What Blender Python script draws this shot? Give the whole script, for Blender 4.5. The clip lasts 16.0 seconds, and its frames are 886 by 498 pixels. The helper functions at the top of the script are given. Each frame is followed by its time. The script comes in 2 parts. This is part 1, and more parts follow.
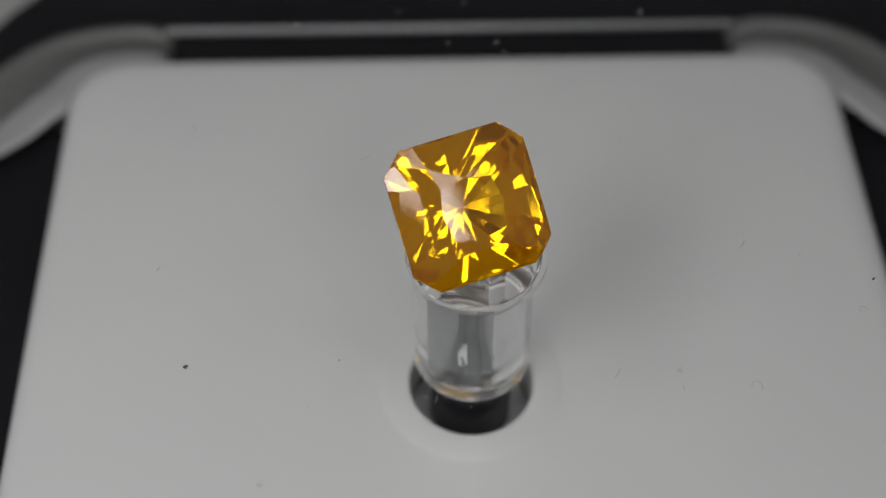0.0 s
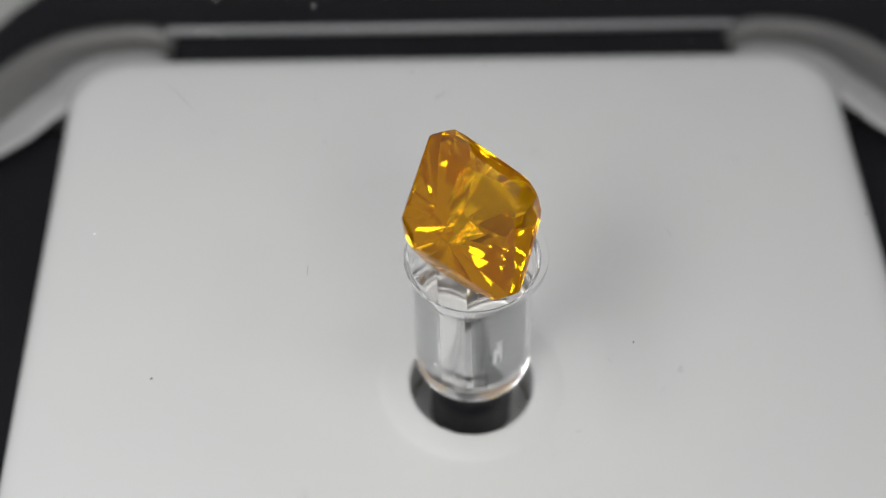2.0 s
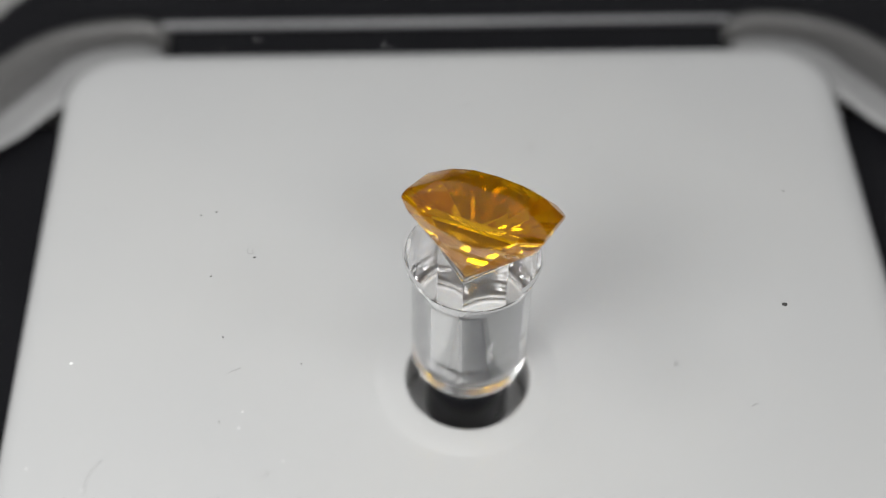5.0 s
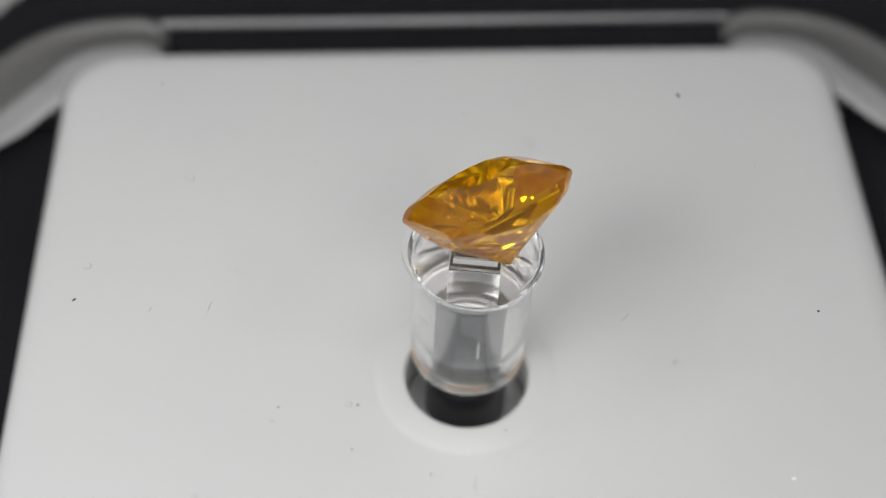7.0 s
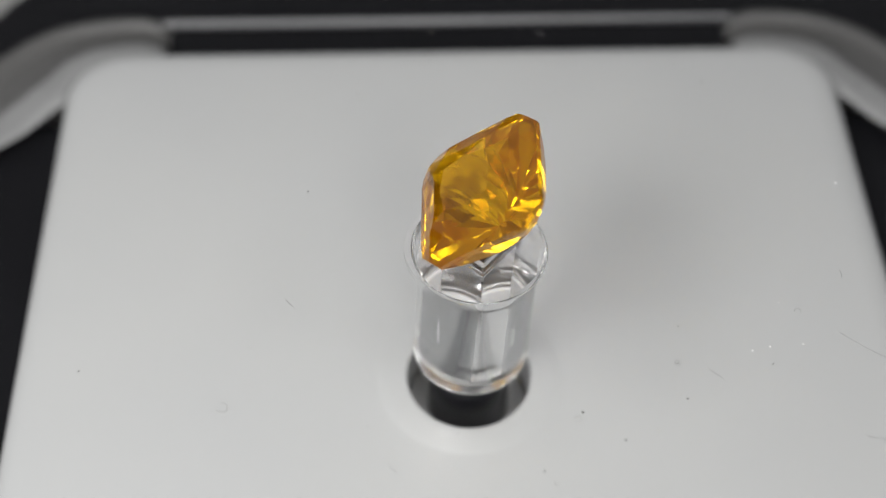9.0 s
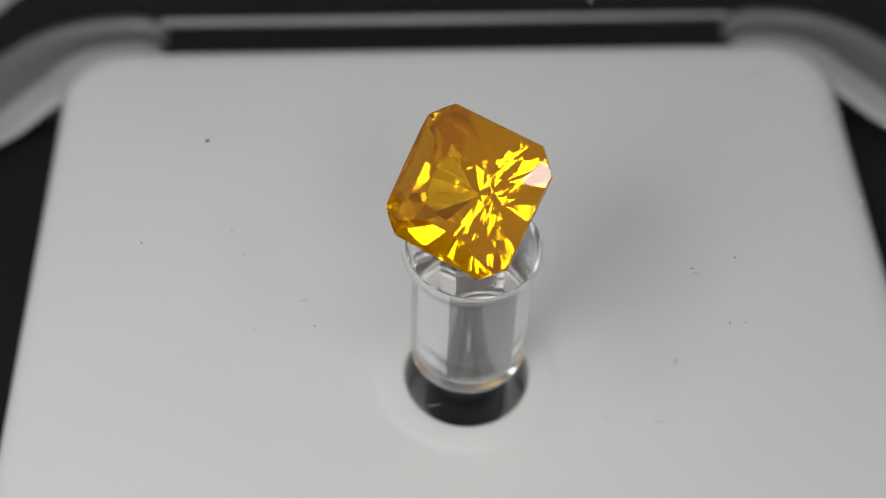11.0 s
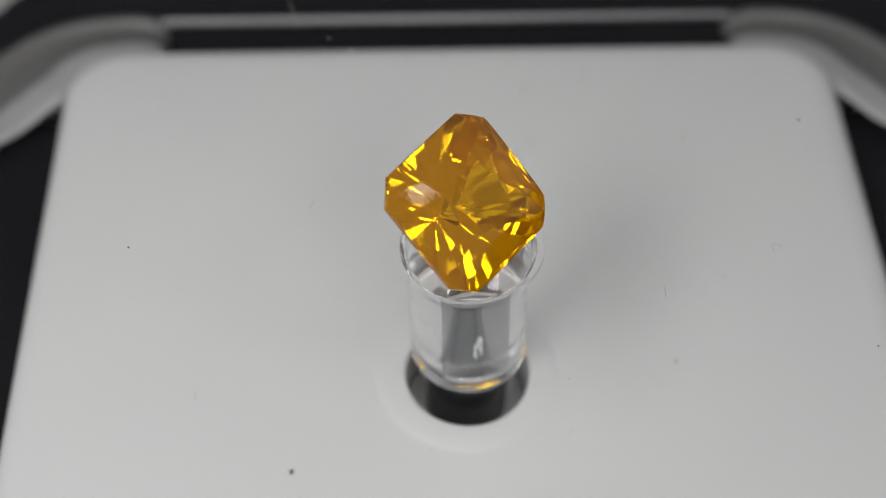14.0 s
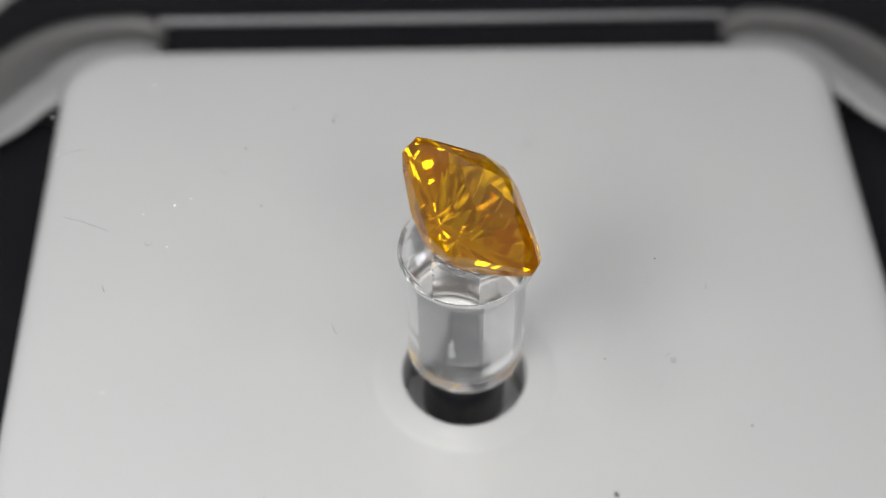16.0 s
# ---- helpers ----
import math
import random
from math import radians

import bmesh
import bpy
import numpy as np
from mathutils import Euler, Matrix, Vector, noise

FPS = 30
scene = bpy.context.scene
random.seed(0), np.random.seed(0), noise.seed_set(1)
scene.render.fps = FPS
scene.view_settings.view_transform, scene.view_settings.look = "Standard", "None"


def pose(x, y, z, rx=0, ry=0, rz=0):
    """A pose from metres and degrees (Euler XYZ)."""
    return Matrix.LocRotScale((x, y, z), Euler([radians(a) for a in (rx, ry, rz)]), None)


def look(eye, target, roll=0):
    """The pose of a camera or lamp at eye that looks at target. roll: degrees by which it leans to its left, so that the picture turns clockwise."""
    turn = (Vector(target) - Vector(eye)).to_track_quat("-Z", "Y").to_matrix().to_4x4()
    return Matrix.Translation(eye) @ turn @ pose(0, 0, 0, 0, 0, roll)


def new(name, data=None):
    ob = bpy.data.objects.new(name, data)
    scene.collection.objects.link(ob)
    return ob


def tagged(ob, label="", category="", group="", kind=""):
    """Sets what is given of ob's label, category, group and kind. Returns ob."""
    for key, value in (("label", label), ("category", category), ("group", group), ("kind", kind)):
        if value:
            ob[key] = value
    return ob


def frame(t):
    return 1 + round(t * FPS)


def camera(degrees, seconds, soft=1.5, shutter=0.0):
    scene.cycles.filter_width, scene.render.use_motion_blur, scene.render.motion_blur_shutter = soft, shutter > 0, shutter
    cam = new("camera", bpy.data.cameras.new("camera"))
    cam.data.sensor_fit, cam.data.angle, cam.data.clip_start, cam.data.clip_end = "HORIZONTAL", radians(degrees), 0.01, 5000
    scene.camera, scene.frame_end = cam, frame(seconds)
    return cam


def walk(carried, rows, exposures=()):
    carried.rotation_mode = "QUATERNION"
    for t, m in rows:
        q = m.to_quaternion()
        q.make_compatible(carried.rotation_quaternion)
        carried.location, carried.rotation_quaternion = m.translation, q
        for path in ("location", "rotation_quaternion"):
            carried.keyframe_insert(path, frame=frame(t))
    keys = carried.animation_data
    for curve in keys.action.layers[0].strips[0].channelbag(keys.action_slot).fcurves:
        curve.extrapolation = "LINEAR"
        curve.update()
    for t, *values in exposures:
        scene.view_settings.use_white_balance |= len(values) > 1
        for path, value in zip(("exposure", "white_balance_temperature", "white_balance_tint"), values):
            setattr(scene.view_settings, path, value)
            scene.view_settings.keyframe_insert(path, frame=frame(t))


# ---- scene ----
W = 27.9                      # turntable speed, degrees a second, counter-clockwise from above
MM = 0.001
DISC_Z = 16.13                # top of the clear disc over the plate, mm

# ---- camera ----
cam = camera(34.82, 16.0, soft=1.05)
cam.data.dof.use_dof = True
cam.data.dof.focus_distance = 0.0935
cam.data.dof.aperture_fstop = 19

EYE = Vector((-2.321, -59.882, 75.034 + DISC_Z)) * MM
PITCH, ROLL, FOCAL = radians(51.35), radians(0.93), 2500.0
AHEAD = Vector((0, math.cos(PITCH), -math.sin(PITCH)))
UP0 = Vector((0, math.sin(PITCH), math.cos(PITCH)))
RIGHT = Vector((math.cos(ROLL), 0, 0)) + math.sin(ROLL) * UP0
UP = Vector((-math.sin(ROLL), 0, 0)) + math.cos(ROLL) * UP0


def swayed(dx, dy):
    """The camera's pose after the slight sway of its holder."""
    back = -(AHEAD - RIGHT * (dx / FOCAL) + UP * (dy / FOCAL)).normalized()
    side = UP.cross(back).normalized()
    top = back.cross(side)
    m = Matrix((side, top, back)).transposed().to_4x4()
    return Matrix.Translation(EYE) @ m


SWAY = [(0, 0, 0), (0.5, 0, 2), (1, 0, 1), (1.5, -2, -2), (2, 1, -0.5), (2.5, 3, 2), (3, 1, 0), (3.5, -1, -4), (4, -6, -7),
        (6.5, -6.5, -11.5), (7, -8, -12.5), (7.5, -8, -12), (8, -4, -11), (8.5, -2, -11), (9, -4, -12),
        (11.5, -8, -14.5), (12, -7, -12.5), (12.5, -7.5, -13), (13, -8, -14.5), (13.5, -7, -14), (14, -6.5, -16),
        (14.5, -10, -19.5), (15, -11.5, -19.5), (15.5, -11, -18), (16, -11.5, -16.5)]
EXPOSE = [(0, -0.71), (0.5, -0.5), (1, -0.17), (1.5, -0.06), (2, -0.05), (3, -0.03), (4, -0.02), (6.5, 0.0), (7.5, 0.0), (8.5, -0.05), (9, -0.07),
          (11.5, -0.4), (12, -0.68), (12.5, -0.75), (13, -0.62), (13.5, -0.45), (14, -0.22), (14.5, -0.08), (15, -0.05), (16, -0.03)]
walk(cam, [(t, swayed(x, y)) for t, x, y in SWAY], [(t, e - 0.08) for t, e in EXPOSE])

# ---- light ----
world = bpy.data.worlds.new("world")
scene.world = world
world.use_nodes = True
world.node_tree.nodes["Background"].inputs["Color"].default_value = (0.97, 0.96, 0.98, 1)
world.node_tree.nodes["Background"].inputs["Strength"].default_value = 0.26

lamp = bpy.data.lights.new("softbox_light", "AREA")
lamp.shape, lamp.size, lamp.energy, lamp.color = "SQUARE", 0.044, 0.092, (1.0, 0.985, 0.96)
lamp_ob = new("softbox_light", lamp)
lamp_ob.matrix_world = look(Vector((-59, -63, 112)) * MM, Vector((0, 0, 20)) * MM)



def panel(name, place, size, energy, wide=None):
    """A flat diffuser of the light box, turned to the stone."""
    data = bpy.data.lights.new(name, "AREA")
    data.shape, data.size, data.size_y = "RECTANGLE", (wide or size) * MM, size * MM
    data.energy, data.color = energy, (1.0, 0.99, 0.97)
    ob = new(name, data)
    ob.matrix_world = look(Vector(place) * MM, Vector((0, 0, 20)) * MM)


panel("front_strip_light", (-71, -90, 81), 15, 0.046, 140)
panel("lens_side_light", (34, -92, 133), 34, 0.044)
panel("back_roof_light", (-35, 9, 207), 36, 0.020)
panel("roof_light", (33, -37, 183), 48, 0.046)
panel("left_wall_light", (-83, -25, 154), 38, 0.034)
panel("right_wall_light", (89, -51, 143), 26, 0.016)


# ---- materials ----
def material(name):
    m = bpy.data.materials.new(name)
    m.use_nodes = True
    return m, m.node_tree.nodes, m.node_tree.links, m.node_tree.nodes["Principled BSDF"]


def mottled(name, dark, light, scale, rough, bump=0.0, bump_scale=900.0, spread=0.08, metallic=0.0, spec=0.5):
    """A satin surface with slow colour drift, fine grain and uneven gloss."""
    m, n, l, b = material(name)
    co = n.new("ShaderNodeTexCoord")
    big = n.new("ShaderNodeTexNoise")
    big.inputs["Scale"].default_value, big.inputs["Detail"].default_value = scale, 4
    ramp = n.new("ShaderNodeValToRGB")
    ramp.color_ramp.elements[0].position, ramp.color_ramp.elements[1].position = 0.3, 0.7
    ramp.color_ramp.elements[0].color, ramp.color_ramp.elements[1].color = (*dark, 1), (*light, 1)
    fine = n.new("ShaderNodeTexNoise")
    fine.inputs["Scale"].default_value, fine.inputs["Detail"].default_value = bump_scale, 3
    mr = n.new("ShaderNodeMapRange")
    mr.inputs["To Min"].default_value, mr.inputs["To Max"].default_value = rough - spread, rough + spread
    l.new(co.outputs["Object"], big.inputs["Vector"])
    l.new(co.outputs["Object"], fine.inputs["Vector"])
    l.new(big.outputs["Fac"], ramp.inputs["Fac"])
    l.new(ramp.outputs["Color"], b.inputs["Base Color"])
    l.new(fine.outputs["Fac"], mr.inputs["Value"])
    l.new(mr.outputs["Result"], b.inputs["Roughness"])
    b.inputs["Metallic"].default_value = metallic
    b.inputs["Specular IOR Level"].default_value = spec
    if bump:
        bp = n.new("ShaderNodeBump")
        bp.inputs["Strength"].default_value, bp.inputs["Distance"].default_value = bump, 0.00005
        l.new(fine.outputs["Fac"], bp.inputs["Height"])
        l.new(bp.outputs["Normal"], b.inputs["Normal"])
    return m


def clear(name, color, ior, rough=0.0, haze=0.0):
    """Clear plastic; haze is the share of light that fine scratches scatter."""
    m, n, l, b = material(name)
    b.inputs["Base Color"].default_value = (*color, 1)
    b.inputs["Transmission Weight"].default_value = 1.0
    b.inputs["IOR"].default_value = ior
    b.inputs["Roughness"].default_value = rough
    if haze:
        co, no, ramp = n.new("ShaderNodeTexCoord"), n.new("ShaderNodeTexNoise"), n.new("ShaderNodeMapRange")
        no.inputs["Scale"].default_value, no.inputs["Detail"].default_value = 260, 6
        ramp.inputs["From Min"].default_value, ramp.inputs["From Max"].default_value = 0.3, 0.7
        ramp.inputs["To Min"].default_value, ramp.inputs["To Max"].default_value = haze * 0.4, haze * 1.6
        di, tr, half, mix = n.new("ShaderNodeBsdfDiffuse"), n.new("ShaderNodeBsdfTranslucent"), n.new("ShaderNodeMixShader"), n.new("ShaderNodeMixShader")
        di.inputs["Color"].default_value = tr.inputs["Color"].default_value = (0.85, 0.85, 0.86, 1)
        half.inputs[0].default_value = 0.5
        l.new(co.outputs["Object"], no.inputs["Vector"])
        l.new(no.outputs["Fac"], ramp.inputs["Value"])
        l.new(ramp.outputs["Result"], mix.inputs[0])
        l.new(di.outputs[0], half.inputs[1])
        l.new(tr.outputs[0], half.inputs[2])
        l.new(b.outputs[0], mix.inputs[1])
        l.new(half.outputs[0], mix.inputs[2])
        l.new(mix.outputs[0], n["Material Output"].inputs["Surface"])
    return m


WHITE = mottled("white_plastic", (0.545, 0.55, 0.555), (0.575, 0.577, 0.575), 40, 0.36, 0.05)
WHITE.node_tree.nodes["Principled BSDF"].inputs["Coat Weight"].default_value = 0.5
WHITE.node_tree.nodes["Principled BSDF"].inputs["Coat Roughness"].default_value = 0.12
GREY = mottled("grey_plastic", (0.10, 0.098, 0.097), (0.13, 0.128, 0.126), 60, 0.3, 0.08)
BLACK = mottled("black_plastic", (0.006, 0.006, 0.0075), (0.010, 0.010, 0.012), 60, 0.45, 0.1, spec=0.12)
SPINDLE = mottled("black_spindle", (0.006, 0.006, 0.008), (0.010, 0.010, 0.013), 90, 0.3, 0.05)
TABLE = mottled("pale_table", (0.38, 0.38, 0.37), (0.46, 0.46, 0.45), 20, 0.5, 0.1, 300)
LIT_GREY = mottled("lit_grey_plastic", (0.29, 0.29, 0.293), (0.35, 0.35, 0.353), 80, 0.3, 0.05)
RIM = mottled("rail_light_plastic", (0.28, 0.28, 0.29), (0.34, 0.34, 0.35), 80, 0.3, 0.05)
ACRYLIC = clear("clear_acrylic", (0.985, 0.99, 0.99), 1.49, 0.02, 0.055)
FROST = clear("frosted_acrylic", (0.95, 0.95, 0.95), 1.49, 0.45)
FROST.node_tree.nodes["Principled BSDF"].inputs["Transmission Weight"].default_value = 0.3
POST = clear("clear_post", (0.95, 0.955, 0.96), 1.49, 0.05, 0.04)
# dark tint stands in for the black shaft mirrored inside the clear core
DARKENED = clear("darkened_acrylic", (0.26, 0.265, 0.28), 1.49)


def sapphire():
    """Orange-yellow sapphire: clear, with a silky haze inside that scatters light."""
    m, n, l, b = material("orange_sapphire")
    b.inputs["Base Color"].default_value = (1.0, 0.58, 0.005, 1)
    b.inputs["Transmission Weight"].default_value, b.inputs["IOR"].default_value, b.inputs["Roughness"].default_value = 1.0, 1.765, 0.0
    b.inputs["Specular Tint"].default_value = (1.0, 0.90, 0.86, 1)
    co, no, ramp = n.new("ShaderNodeTexCoord"), n.new("ShaderNodeTexNoise"), n.new("ShaderNodeMapRange")
    no.inputs["Scale"].default_value, no.inputs["Detail"].default_value = 420, 5
    ramp.inputs["To Min"].default_value, ramp.inputs["To Max"].default_value = 0.07, 0.15
    di, tr, half, mix = (n.new("ShaderNodeBsdfDiffuse"), n.new("ShaderNodeBsdfTranslucent"), n.new("ShaderNodeMixShader"), n.new("ShaderNodeMixShader"))
    di.inputs["Color"].default_value = (1.0, 0.41, 0.003, 1)
    tr.inputs["Color"].default_value = (1.0, 0.43, 0.003, 1)
    half.inputs[0].default_value = 0.55
    l.new(co.outputs["Object"], no.inputs["Vector"])
    l.new(no.outputs["Fac"], ramp.inputs["Value"])
    l.new(ramp.outputs["Result"], mix.inputs[0])
    l.new(di.outputs[0], half.inputs[1])
    l.new(tr.outputs[0], half.inputs[2])
    l.new(b.outputs[0], mix.inputs[1])
    l.new(half.outputs[0], mix.inputs[2])
    l.new(mix.outputs[0], n["Material Output"].inputs["Surface"])
    return m


GEM = sapphire()
DUST = mottled("dust", (0.03, 0.029, 0.028), (0.09, 0.088, 0.085), 3000, 0.9)
SPECK = mottled("grey_dust", (0.05, 0.05, 0.05), (0.11, 0.108, 0.105), 3000, 0.9)
LINT = mottled("lint", (0.26, 0.26, 0.27), (0.36, 0.36, 0.36), 3000, 0.9)
PALE = mottled("pale_dust", (0.75, 0.75, 0.75), (0.9, 0.9, 0.9), 3000, 0.9)


def thin_glass():
    """Thin clear sheet: light goes straight through, a weak gloss lies on it."""
    m, n, l, b = material("clear_disc_glass")
    tr, gl, fr, mx = (n.new("ShaderNodeBsdfTransparent"), n.new("ShaderNodeBsdfGlossy"),
                      n.new("ShaderNodeFresnel"), n.new("ShaderNodeMixShader"))
    tr.inputs["Color"].default_value = (0.985, 0.99, 0.99, 1)
    gl.inputs["Roughness"].default_value = 0.02
    fr.inputs["IOR"].default_value = 1.1
    l.new(fr.outputs[0], mx.inputs[0])
    l.new(tr.outputs[0], mx.inputs[1])
    l.new(gl.outputs[0], mx.inputs[2])
    l.new(mx.outputs[0], n["Material Output"].inputs["Surface"])
    return m


DISC = thin_glass()


# ---- mesh helpers ----
def part(name, bm, mat, parent=None, label="", smooth=False, turn=True):
    if turn:
        bmesh.ops.recalc_face_normals(bm, faces=bm.faces)
    for f in bm.faces:
        f.smooth = smooth
    me = bpy.data.meshes.new(name)
    bm.to_mesh(me)
    bm.free()
    me.materials.append(mat)
    ob = new(name, me)
    ob.parent = parent
    if label:
        tagged(ob, label)
    return ob


def ring(bm, pts, z):
    return [bm.verts.new((x * MM, y * MM, z * MM)) for x, y in pts]


def bridge(bm, a, b):
    n = len(a)
    for i in range(n):
        bm.faces.new((a[i], a[(i + 1) % n], b[(i + 1) % n], b[i]))


def between(bm, outer, inner):
    """Flat face between an outer loop and a hole."""
    es = []
    for lp in (outer, inner):
        for i in range(len(lp)):
            a, b = lp[i], lp[(i + 1) % len(lp)]
            es.append(bm.edges.get((a, b)) or bm.edges.new((a, b)))
    bmesh.ops.triangle_fill(bm, use_beauty=True, use_dissolve=False, edges=es)


def circle(r, n=96, cx=0.0, cy=0.0):
    return [(cx + r * math.cos(2 * math.pi * i / n), cy + r * math.sin(2 * math.pi * i / n)) for i in range(n)]


def rounded(hx, hy, r, n=10):
    pts = []
    for k, (sx, sy) in enumerate(((1, 1), (-1, 1), (-1, -1), (1, -1))):
        for i in range(n + 1):
            a = math.pi / 2 * (k + i / n)
            pts.append((sx * (hx - r) + r * math.cos(a), sy * (hy - r) + r * math.sin(a)))
    return pts


def lathe(bm, profile, n=96, close=False):
    loops = [ring(bm, circle(r, n), z) for r, z in profile]
    for a, b in zip(loops, loops[1:]):
        bridge(bm, a, b)
    if close:
        bm.faces.new(loops[0])
        bm.faces.new(loops[-1])
    return loops


def slab(bm, pts, z0, z1, soft):
    """A prism with a rounded upper edge."""
    def shrunk(d):
        out = []
        n = len(pts)
        for i in range(n):
            a, b, c = Vector(pts[i - 1]), Vector(pts[i]), Vector(pts[(i + 1) % n])
            e = ((b - a).normalized() + (c - b).normalized()).normalized()
            out.append((b.x - e.y * d, b.y + e.x * d))
        return out
    loops = [ring(bm, pts, z0), ring(bm, pts, z1 - soft)]
    for k in range(1, 6):
        a = math.pi / 2 * k / 5
        loops.append(ring(bm, shrunk(soft * (1 - math.cos(a))), z1 - soft + soft * math.sin(a)))
    for a, b in zip(loops, loops[1:]):
        bridge(bm, a, b)
    bm.faces.new(loops[0])
    bm.faces.new(loops[-1])


# ---- table and turntable base ----
TURN = 2.5
bm = bmesh.new()
slab(bm, rounded(280, 280, 12), -42, -22, 2)
table = part("table_top", bm, TABLE)
tagged(table, "pale grey table top under the turntable", "table", kind="structure")

base = tagged(new("turntable_base"), "black turntable base with white plate and grey corner brackets", "turntable base")
base.matrix_world = pose(0, 0, 0, 0, 0, TURN)

bm = bmesh.new()
BED = -4.6                    # top of the housing, mm
slab(bm, [(x + 2.5, y) for x, y in rounded(50.5, 58.1, 22)], -22, BED, 1.5)
part("housing", bm, BLACK, base, "black plastic housing")

bm = bmesh.new()
HX, HY, RC = 35.2, 36.8, 5.6
loops = []
for inset, z in ((0, BED), (0, -1.9), (0.1, -1.3), (0.35, -0.75), (0.8, -0.38), (1.5, -0.14), (2.3, -0.03), (3.0, 0)):
    loops.append(ring(bm, rounded(HX - inset, HY - inset, RC - inset * 0.8), z))
for a, b in zip(loops, loops[1:]):
    bridge(bm, a, b)
hole = lathe(bm, ((4.75, BED + 0.02), (4.75, 0.02), (4.80, 0.08), (4.9, 0.10), (5.3, 0.12), (6.2, 0.10), (6.6, 0.07), (6.9, 0.02), (7.1, -0.015), (7.3, 0.0)))
between(bm, loops[-1], hole[-1])
part("plate", bm, WHITE, base, "white satin plate with a round hole", smooth=True)


def along(pts, n):
    """n + 1 even steps along a line of points."""
    vs = [Vector(p) for p in pts]
    lens = [0.0]
    for a, b in zip(vs, vs[1:]):
        lens.append(lens[-1] + (b - a).length)
    out = []
    for i in range(n + 1):
        d = lens[-1] * i / n
        k = min(sum(1 for x in lens[1:-1] if x <= d), len(vs) - 2)
        out.append(vs[k].lerp(vs[k + 1], (d - lens[k]) / (lens[k + 1] - lens[k])))
    return out


def bracket(sx, sy):
    """Dished corner: rolls down from the plate into a trough, with a bead along its outer edge."""
    n = 26
    inner = along([(26.9, 36.75), (30.2, 36.7), (32.6, 36.1), (34.2, 34.7), (34.9, 33.2), (35.1, 31.7), (40.6, 27.1), (45.4, 23.0)], n)
    outer = along([(27.2, 44.0), (30.0, 44.7), (32.9, 44.6), (35.5, 44.2), (38.2, 43.3), (40.8, 41.6), (43.2, 39.1), (45.2, 36.6),
                   (46.8, 33.2), (47.6, 29.0), (47.5, 26.4), (46.6, 24.6)], n)
    bm = bmesh.new()
    rows = []
    for i in range(n + 1):
        a, b = inner[i], outer[i]
        by_plate = max(0.0, min(1.0, (16.5 - i) / 4.0))
        lip = -2.5 + 1.1 * by_plate
        low = -3.9
        end = min(1.0, min(i, n - i) / 1.5)
        under = 0.4 * (1 - by_plate)
        prof = [(under, BED), (under * 0.25, lip - 0.7), (0.0, lip - 0.35), (0.02, lip - 0.12), (0.06, lip), (0.14, lip - 0.1), (0.24, lip * 0.85 + low * 0.15), (0.38, lip * 0.62 + low * 0.38),
                (0.52, lip * 0.36 + low * 0.64), (0.66, lip * 0.12 + low * 0.88), (0.78, low), (0.85, low + 0.06), (0.885, low + 0.4), (0.93, low + 0.62), (0.975, low + 0.5), (1.0, low + 0.1), (1.0, BED)]
        row = []
        for s, z in prof:
            p = a.lerp(b, s)
            if BED < z:
                z -= 0.5 * (1 - end)
            row.append(bm.verts.new((sx * p.x * MM, sy * p.y * MM, z * MM)))
        rows.append(row)
    for p, q in zip(rows, rows[1:]):
        bridge(bm, p, q)
    bm.faces.new(rows[0])
    bm.faces.new(rows[-1])
    ob = part("corner_bracket", bm, GREY, base, "grey dished corner bracket with a rounded rim", smooth=True)
    for f in ob.data.polygons:
        f.use_smooth = len(f.vertices) == 4
    # faces near the plate take a lighter grey: their brighter shading as colour
    ob.data.materials.append(LIT_GREY)
    for k, f in enumerate(ob.data.polygons):
        if 1 <= k % 17 <= 6:
            f.material_index = 1
    return ob


for sx, sy in ((1, 1), (-1, 1), (-1, -1), (1, -1)):
    bracket(sx, sy)
for sy in (1, -1):
    bm = bmesh.new()
    y0, y1 = (42.6, 43.2) if sy > 0 else (-43.2, -42.6)
    slab(bm, [(-27.6, y0), (27.6, y0), (27.6, y1), (-27.6, y1)], -3.1, -2.5, 0.25)
    part("rail", bm, RIM, base, "narrow light grey rail", smooth=True)

spindle = tagged(new("spindle"), "black plastic spindle under the clear stand", "spindle")
bm = bmesh.new()
lathe(bm, ((3.1, BED), (3.1, 3.1), (3.0, 3.26), (2.5, 3.3)), close=True)
part("shaft", bm, SPINDLE, spindle, smooth=True)
bm = bmesh.new()
lathe(bm, ((2.8, 3.3), (2.8, 3.6)), close=True)
part("washer", bm, GREY, spindle, "grey round washer")
# added pale ring that bounces light onto the hole's wall; no known part
bm = bmesh.new()
bounce_ring = lathe(bm, ((3.13, -3.7), (4.55, -3.7), (4.62, -3.77), (4.62, -4.5), (3.13, -4.5)))
bridge(bm, bounce_ring[-1], bounce_ring[0])
part("bounce_ring", bm, LIT_GREY, spindle, "grey ring added down in the hole to brighten its sides")

# ---- clear disc with its dust ----
disc = tagged(new("clear_disc"), "clear dusty rotating disc round the stand", "turntable disc")
bm = bmesh.new()
top = lathe(bm, ((4.85, 0.0), (55.0, 0.0), (55.0, -0.6), (4.85, -0.6)), 128)
bridge(bm, top[-1], top[0])
part("sheet", bm, DISC, disc, "clear thin sheet").visible_shadow = False

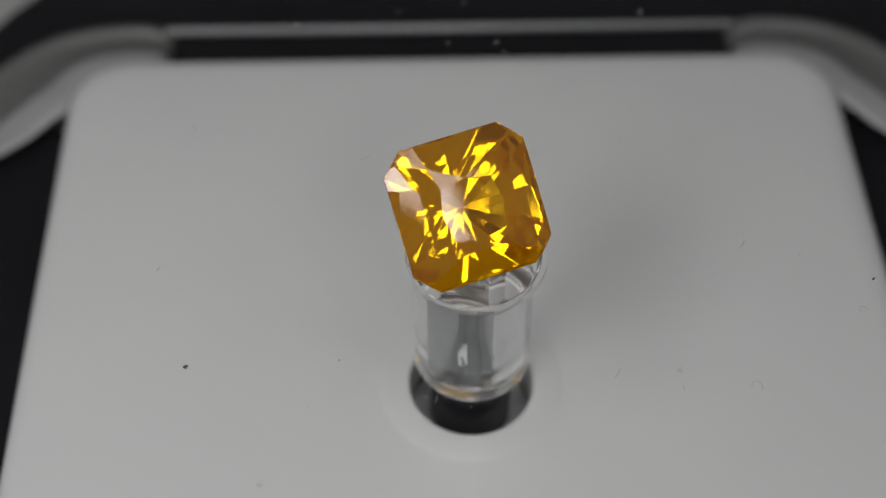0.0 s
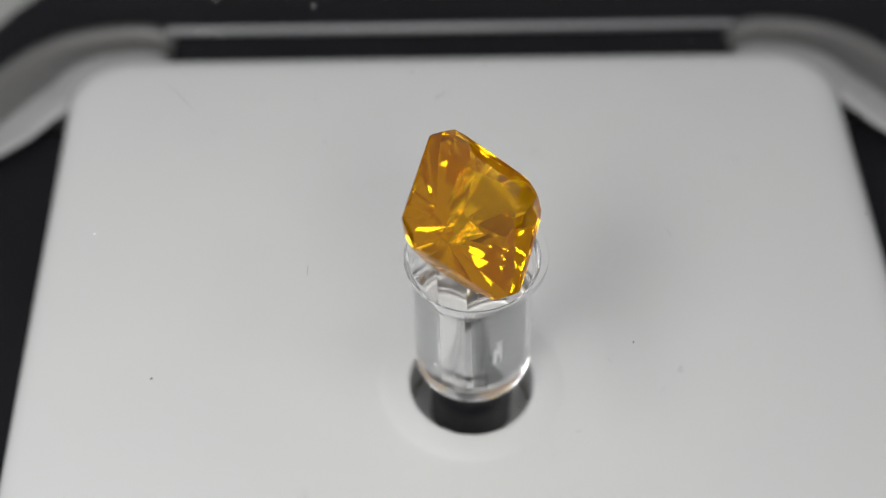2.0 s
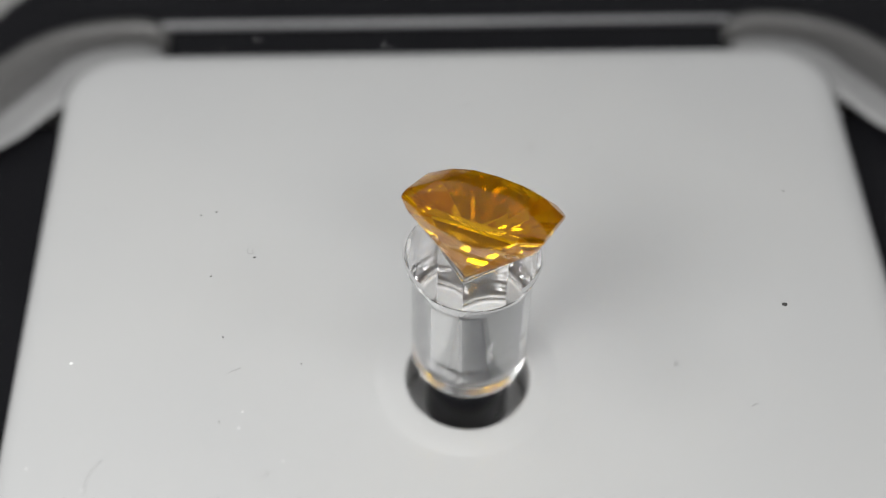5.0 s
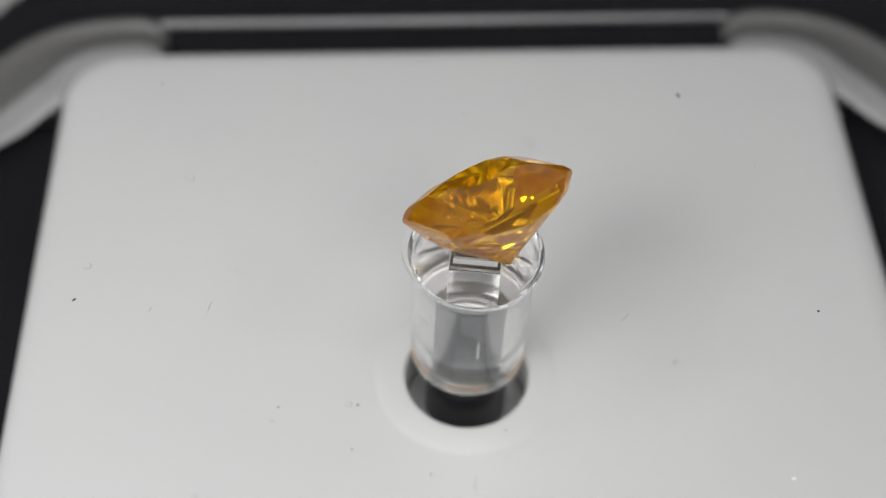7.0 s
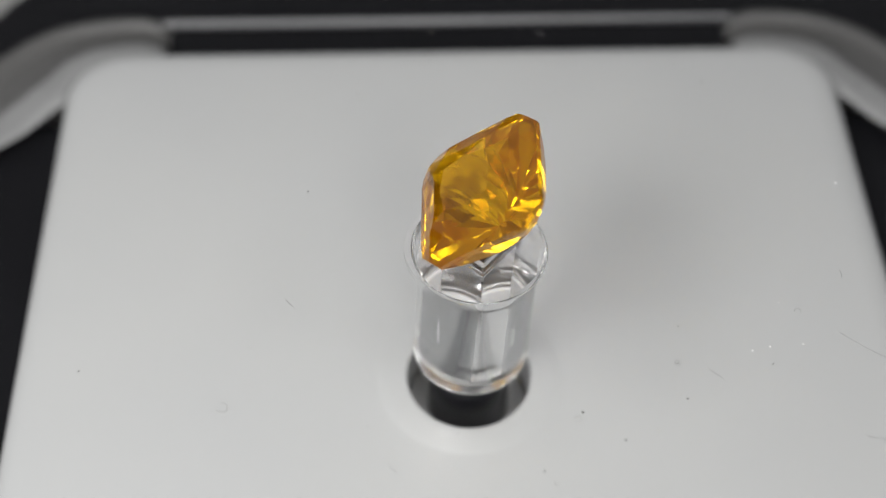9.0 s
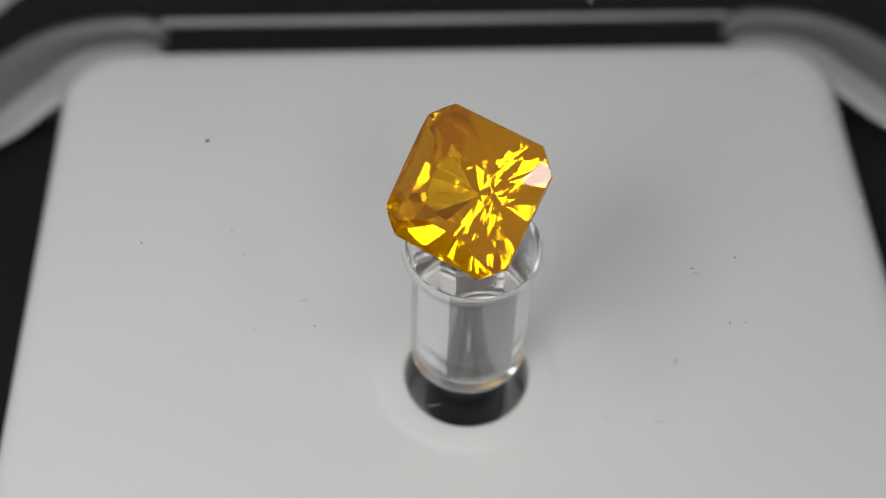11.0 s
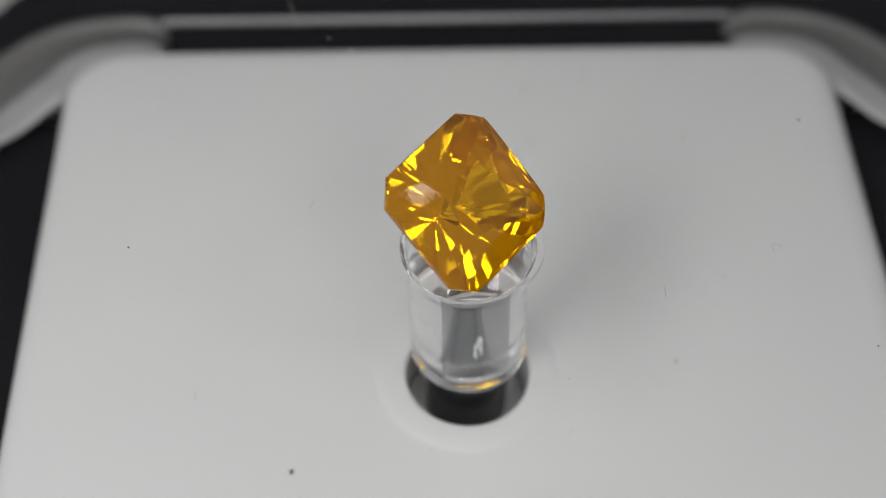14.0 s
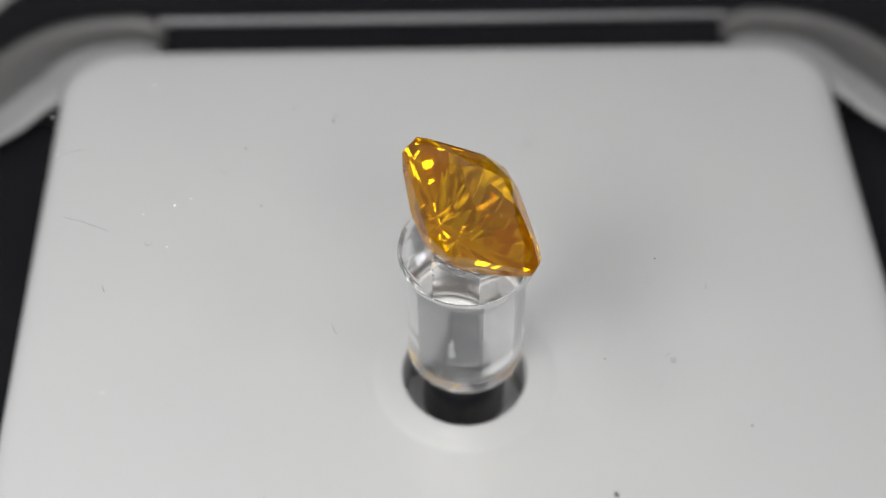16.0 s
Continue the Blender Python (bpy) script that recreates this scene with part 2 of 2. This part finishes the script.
# ---- clear stand ----
STAND_H = 11.9
stand = tagged(new("gem_stand"), "clear acrylic cylinder stand with a square post", "display stand")
bm = bmesh.new()
R = 4.72
B = 4.24
loops = lathe(bm, ((B - 0.16, 0.0), (B - 0.03, 0.12), (B, 0.22), (B, 1.25), (B - 0.05, 1.32), (B - 0.05, 1.38), (B, 1.45), (B, STAND_H - 1.75), (B + 0.04, STAND_H - 1.7), (B + 0.22, STAND_H - 0.95),
                   (R - 0.03, STAND_H - 0.12), (R - 0.02, STAND_H - 0.03), (R - 0.08, STAND_H)))
bm.faces.new(loops[0])
# the square hole for the bar, which leaves a thin seam of air
Q, SEAM = 1.78, 0.05
square = [(Q, Q), (-Q, Q), (-Q, -Q), (Q, -Q)]
mouth = ring(bm, square, STAND_H)
pit = ring(bm, square, 0.9)
bridge(bm, mouth, pit)
bm.faces.new(pit)
n = len(loops[-1])
for k in range(4):
    for i in range(n // 4):
        a, b = n // 8 + k * n // 4 + i, n // 8 + k * n // 4 + i + 1
        u, v = loops[-1][a % n], loops[-1][b % n]
        if i < n // 8:
            bm.faces.new((u, v, mouth[k]))
        else:
            bm.faces.new((u, v, mouth[(k + 1) % 4]))
    m = loops[-1][(n // 8 + k * n // 4 + n // 8) % n]
    bm.faces.new((mouth[k], m, mouth[(k + 1) % 4]))
bmesh.ops.recalc_face_normals(bm, faces=bm.faces)
cyl = part("cylinder", bm, ACRYLIC, stand, "clear polished acrylic cylinder", turn=False)
cyl.visible_shadow = False
cyl.data.materials.append(FROST)
for f in cyl.data.polygons:
    if 0.01 * MM < f.center.z < 0.2 * MM or 1.3 * MM < f.center.z < 1.4 * MM:
        f.material_index = 1
for f in cyl.data.polygons:
    f.use_smooth = math.hypot(f.center.x, f.center.y) > 2.5 * MM and len(f.vertices) == 4
for f in cyl.data.polygons:
    if f.center.z > (STAND_H - 0.02) * MM:
        f.use_smooth = False
bm = bmesh.new()
P, P2, TOP = 1.66, 1.5, STAND_H + 1.3
levels = ((Q - SEAM, STAND_H - 1.9), (Q - SEAM, STAND_H + 0.02), (P, STAND_H + 0.06), (P, STAND_H + 0.30), (P - 0.04, STAND_H + 0.38), (P2 + 0.04, STAND_H + 0.42), (P2, STAND_H + 0.50), (P2, TOP - 0.25), (P2 - 0.06, TOP - 0.08), (P2 - 0.2, TOP))
loops = [ring(bm, [(-p, -p), (p, -p), (p, p), (-p, p)], z) for p, z in levels]
for a, b in zip(loops, loops[1:]):
    bridge(bm, a, b)
bm.faces.new(loops[0])
bm.faces.new(loops[-1])
post = part("square_post", bm, POST, stand, "clear square bar with bevelled top, set into the cylinder")
bm = bmesh.new()
q = Q - SEAM
lower = [ring(bm, [(-p, -p), (p, -p), (p, p), (-p, p)], z) for p, z in ((q - 0.08, 0.93), (q, 1.0), (q, STAND_H - 2.0), (q - 0.06, STAND_H - 1.93))]
for a, b in zip(lower, lower[1:]):
    bridge(bm, a, b)
bm.faces.new(lower[0])
bm.faces.new(lower[-1])
part("core", bm, DARKENED, stand, "square core inside the cylinder, tinted dark for its inner reflections")
# saw marks on the hollow inside the cylinder
marks = random.Random(3)
for face, across in ((90, -0.06), (90, 0.10), (90, 0.02), (180, 0.30), (180, 0.12), (180, -0.05), (180, 0.22), (180, 0.05), (90, 0.16), (0, 0.5), (270, -0.6)):
    z0 = marks.uniform(3.2, 4.8)
    z1 = z0 + marks.uniform(0.7, 2.6)
    w = marks.uniform(0.012, 0.035)
    bm = bmesh.new()
    loops = [ring(bm, [(Q - 0.03, across - k), (Q - 0.004, across - k), (Q - 0.004, across + k), (Q - 0.03, across + k)], z)
             for z, k in ((z0, w * 0.3), (z0 + 0.3, w), (z1 - 0.3, w * 0.8), (z1, w * 0.2))]
    for a, b in zip(loops, loops[1:]):
        bridge(bm, a, b)
    bm.faces.new(loops[0])
    bm.faces.new(loops[-1])
    bmesh.ops.rotate(bm, verts=bm.verts, matrix=Matrix.Rotation(radians(face), 3, "Z"))
    part("saw_mark", bm, PALE, cyl, "fine pale saw mark")


# ---- gemstone ----
def crown_planes(table, middle, rim):
    """The crown's facet planes: kites and triangles between the table's corners, the break line and the bevel over the girdle."""
    trios = []
    for k in range(4):
        turn = Matrix.Rotation(k * math.pi / 2, 3, "Z")

        def at(x, y, z, shift=0.0):
            return turn @ Vector((x, y, z)) + Vector((0, shift, 0))
        t0, t1 = at(1.72, -1.72, table, -0.085), at(1.72, 1.72, table, -0.085)
        m = at(2.065, 0, table, -0.085)
        p0, p1, p2 = at(3.25, -2.1, middle, -0.085), at(3.25, 2.1, middle, -0.085), at(2.1, 3.25, middle, -0.085)
        g0, g1 = at(3.918, -3.918, rim), at(3.918, 3.918, rim)
        h0, h1 = at(4.47, -2.4, rim), at(4.47, 2.4, rim)
        x = at(4.5, 0, rim)
        trios += [(p0, p1, m), (p0, p1, x), (p1, t1, m), (p0, t0, m), (h1, p1, x), (h0, p0, x), (g1, h1, p1), (g0, h0, p0),
                  (p1, p2, t1), (p1, p2, g1)]
    planes = []
    for a, b, c in trios:
        n = (b - a).cross(c - a).normalized()
        if n.z < 0:
            n = -n
        planes.append((n, n.dot(a)))
    return planes


def gem_mesh():
    """A cut-cornered square mixed cut, made by cutting a block with its facet planes; the girdle lies just under z = 0."""
    A, CUT, G = 4.806, 1.464, 0.40
    TABLE_Z, BREAK_Z, RIM_Z = 1.34, 0.88, 0.19
    verts = [(s * A, t * (A - CUT)) for s in (1, -1) for t in (1, -1)] + [(t * (A - CUT), s * A) for s in (1, -1) for t in (1, -1)]

    def reach(phi):
        return max(x * math.cos(phi) + y * math.sin(phi) for x, y in verts)
    planes = [(Vector((0, 0, 1)), TABLE_Z)]
    for k in range(8):
        phi = k * math.pi / 4
        planes.append((Vector((math.cos(phi), math.sin(phi), 0)), reach(phi)))
        # the bevel over the girdle
        inner = 4.488 if k % 2 == 0 else 5.54
        n = Vector(((RIM_Z - 0.02) * math.cos(phi), (RIM_Z - 0.02) * math.sin(phi), reach(phi) - inner)).normalized()
        planes.append((n, n.dot(Vector((reach(phi) * math.cos(phi), reach(phi) * math.sin(phi), 0.02)))))
    planes += crown_planes(TABLE_Z, BREAK_Z, RIM_Z)

    def facet(az, tilt, rho=None, z=None):
        """A pavilion facet that leans by tilt: through the girdle's edge, or through a point rho from the axis at depth z."""
        phi, th = radians(az), radians(tilt)
        n = Vector((math.sin(th) * math.cos(phi), math.sin(th) * math.sin(phi), -math.cos(th)))
        if rho is None:
            rho, z = reach(phi), G
        planes.append((n, math.sin(th) * rho + math.cos(th) * z))

    cutter = random.Random(11)

    def jit(a):
        return cutter.uniform(-a, a)
    for k in range(4):
        s = 90 * k
        # girdle rows, middle rows, long blades that meet at the culet; cut by eye, so a little uneven
        facet(s, 67)
        facet(s + 45, 65)
        for e in (12, -12):
            facet(s + e + jit(1.0), 56 + jit(1.5))
        for e in (30, -30):
            facet(s + e + jit(1.0), 53 + jit(1.5))
        for e in (5, -5):
            facet(s + e + jit(1.0), 50 + jit(1.0), 4.40, 1.62)
        for e in (20, -20):
            facet(s + e + jit(1.0), 47 + jit(1.0), 4.28, 2.2)
        facet(s + 45 + jit(1.5), 48 + jit(1.0), 4.5, 2.2)
        for e in (35, -35):
            facet(s + e + jit(1.0), 45, 4.0, 2.72)
        for e in (9, -9):
            facet(s + e + jit(3.0), 40.5 + jit(1.3), 0.0, 5.4 + jit(0.06))
        for e in (24, -24):
            facet(s + e + jit(3.0), 39.0 + jit(1.2), 0.0, 5.4 + jit(0.05))
        for e in (39, -39):
            facet(s + e + jit(2.5), 37.5 + jit(1.0), 0.0, 5.32 + jit(0.05))
    bm = bmesh.new()
    bmesh.ops.create_cube(bm, size=14)
    for n, d in planes:
        bmesh.ops.bisect_plane(bm, geom=bm.verts[:] + bm.edges[:] + bm.faces[:], plane_co=n * d, plane_no=n, clear_outer=True, dist=1e-5)
        rim = [e for e in bm.edges if e.is_boundary]
        if len(rim) > 2:
            bmesh.ops.contextual_create(bm, geom=rim)
    bmesh.ops.scale(bm, vec=(MM, MM, MM), verts=bm.verts)
    bmesh.ops.recalc_face_normals(bm, faces=bm.faces)
    return bm


gem = tagged(new("gemstone"), "orange-yellow faceted square cut-corner gemstone tilted on its post", "gemstone")
whole = gem_mesh()
whole.normal_update()
for name, note, inside in (("table_facet", "flat polished top facet", lambda n: n.z > 0.9999),
                           ("crown", "upper facets of kites and triangles", lambda n: 0.02 < n.z <= 0.9999),
                           ("girdle", "thin upright rim", lambda n: abs(n.z) <= 0.02),
                           ("pavilion", "lower facets that run to a point", lambda n: n.z < -0.02)):
    bm = whole.copy()
    bmesh.ops.delete(bm, geom=[f for f in bm.faces if not inside(f.normal)], context="FACES")
    part(name, bm, GEM, gem, note, turn=False)
whole.free()

# ---- dust on the disc ----
rng = random.Random(7)


def speck(x, y, size, mat=None, name="dust_speck"):
    bm = bmesh.new()
    bmesh.ops.create_icosphere(bm, subdivisions=1, radius=size * MM)
    for v in bm.verts:
        v.co *= rng.uniform(0.55, 1.25)
        v.co.z *= 0.5
    bmesh.ops.transform(bm, matrix=pose(0, 0, 0, 0, 0, rng.uniform(0, 360)) @ Matrix.Diagonal((rng.uniform(0.8, 1.6), 1, 1, 1)), verts=bm.verts)
    ob = part(name, bm, mat or DUST, disc)
    ob.location = (x * MM, y * MM, size * 0.35 * MM)
    return ob


def fibre(x, y, length, angle, curl, mat=None):
    bm = bmesh.new()
    n, w = 9, 0.022
    loops = []
    a = radians(angle)
    px, py = 0.0, 0.0
    path = []
    for i in range(n):
        path.append((px, py))
        px += math.cos(a) * length / (n - 1)
        py += math.sin(a) * length / (n - 1)
        a += radians(curl) / (n - 1) * rng.uniform(0.3, 1.7)
    cx, cy = path[n // 2]
    for i, (qx, qy) in enumerate(path):
        dx, dy = path[min(i + 1, n - 1)][0] - path[max(i - 1, 0)][0], path[min(i + 1, n - 1)][1] - path[max(i - 1, 0)][1]
        ln = math.hypot(dx, dy)
        nx, ny = -dy / ln, dx / ln
        loops.append([bm.verts.new(((qx - cx + nx * w * c) * MM, (qy - cy + ny * w * c) * MM, (0.03 + w * s) * MM)) for c, s in ((1, 0), (0, 1), (-1, 0), (0, -1))])
    for p, q in zip(loops, loops[1:]):
        bridge(bm, p, q)
    bm.faces.new(loops[0])
    bm.faces.new(loops[-1])
    ob = part("lint_fibre", bm, mat or LINT, disc, smooth=True)
    ob.location = (x * MM, y * MM, 0)
    return ob


# places on the disc, mm from its axis, as it stands at 12 s
for x, y, size in ((-21.0, -1.0, 0.20), (-14.9, -7.0, 0.07), (-13.9, 18.7, 0.11), (-6.9, -9.9, 0.06), (-5.7, -11.1, 0.08), (13.9, 5.2, 0.10),
                   (-19.6, -10.9, 0.09), (-25.6, -9.9, 0.06), (13.0, 19.0, 0.06), (2.6, 15.7, 0.08), (23.3, -13.0, 0.11), (17.8, 2.2, 0.08),
                   (18.7, 2.8, 0.08), (16.1, 7.5, 0.08), (13.5, 11.9, 0.08), (8.0, 12.4, 0.08), (8.0, -26.1, 0.10), (14.9, -10.2, 0.06),
                   (11.7, 19.5, 0.07), (-12.5, 4.6, 0.05), (-11.9, -4.5, 0.07), (13.7, -8.2, 0.06), (25.2, 4.1, 0.07), (11.4, 17.9, 0.09), (14.7, -2.7, 0.06)):
    speck(x, y, size if size > 0.1 else size * 0.8, DUST if size > 0.1 else SPECK)
for x, y, size in ((10.1, 18.0, 0.09), (6.7, 19.4, 0.10), (10.3, 16.8, 0.07), (17.5, 24.6, 0.08), (21.3, 24.2, 0.08), (10.1, 20.2, 0.10),
                   (-3.2, 26.0, 0.09), (22.0, 16.5, 0.08), (-8.0, -9.3, 0.06)):
    speck(x, y, size, PALE)
for x, y, ln, an, cu in ((3.9, -12.7, 0.9, 20, 30), (11.7, -16.8, 1.5, 50, 220), (4.7, 24.2, 0.6, 160, 50), (10.6, 24.0, 3.4, 45, 12),
                         (14.3, 5.0, 1.1, 80, 250), (7.3, 20.6, 0.9, 120, 250), (21.2, -14.6, 1.1, 70, 200), (-20.2, 7.3, 0.6, 30, 40),
                         (-13.0, -8.4, 0.5, 90, 30), (-9.0, -13.2, 0.6, 140, 20), (16.8, -6.9, 0.9, 20, 40), (11.9, 14.1, 1.0, 35, 15),
                         (17.5, 23.6, 2.6, 60, 60), (-3.7, 11.0, 0.9, 170, 30), (-7.4, -9.7, 0.5, 40, 20), (19.9, -9.2, 0.4, 20, 30), (7.2, -15.3, 0.4, 70, 30)):
    fibre(x, y, ln, an, cu)

# dirt that lies still on the plate
grime = ((16.2, 1.4, 0.14), (5.5, 24.0, 0.16), (-20.3, 4.8, 0.07), (26.0, 12.0, 0.06))
for x, y, size in grime:
    bm = bmesh.new()
    bmesh.ops.create_icosphere(bm, subdivisions=1, radius=size * MM)
    for v in bm.verts:
        v.co *= rng.uniform(0.7, 1.2)
        v.co.z *= 0.4
    ob = part("dirt_speck", bm, SPECK)
    ob.location = (x * MM, y * MM, size * 0.2 * MM)
    tagged(ob, "small dark dirt speck on the white plate", "dirt", "specks on the plate")

GEM_TURN = Matrix(((0.99408, 0.062961, -0.088546), (-0.104301, 0.781252, -0.615441), (0.030428, 0.621033, 0.783194))).to_4x4()
GEM_AT12 = Matrix.Translation(Vector((-0.721, 0.117, 5.059 + DISC_Z)) * MM) @ GEM_TURN
# the stone's own axis of turn leans a little, as it sits off the middle of its post
GEM_AXIS = Matrix.Translation(Vector((0.121, 0.176, 16)) * MM) @ pose(0, 0, 0, 3.7, -1.1, 0)
GEM_FOOT = Matrix.Translation(Vector((0, 0, -16)) * MM)
LEAN = Vector((-0.077, 0.34, STAND_H)).normalized()
STAND_AT12 = Matrix.Translation(Vector((0, 0, 3.62)) * MM) @ Vector((0, 0, 1)).rotation_difference(LEAN).to_matrix().to_4x4() @ pose(0, 0, 0, 0, 0, 45)
DISC_AT12 = pose(0, 0, DISC_Z * MM)


def motions():
    walk(gem, [(t / 2, GEM_AXIS @ pose(0, 0, 0, 0, 0, (W - 0.092) * (t / 2 - 12)) @ GEM_FOOT @ GEM_AT12) for t in range(33)])
    for thing, start in ((stand, STAND_AT12), (disc, DISC_AT12), (spindle, Matrix.Identity(4))):
        walk(thing, [(t / 2, pose(0, 0, 0, 0, 0, W * (t / 2 - 12)) @ start) for t in range(33)])


motions()
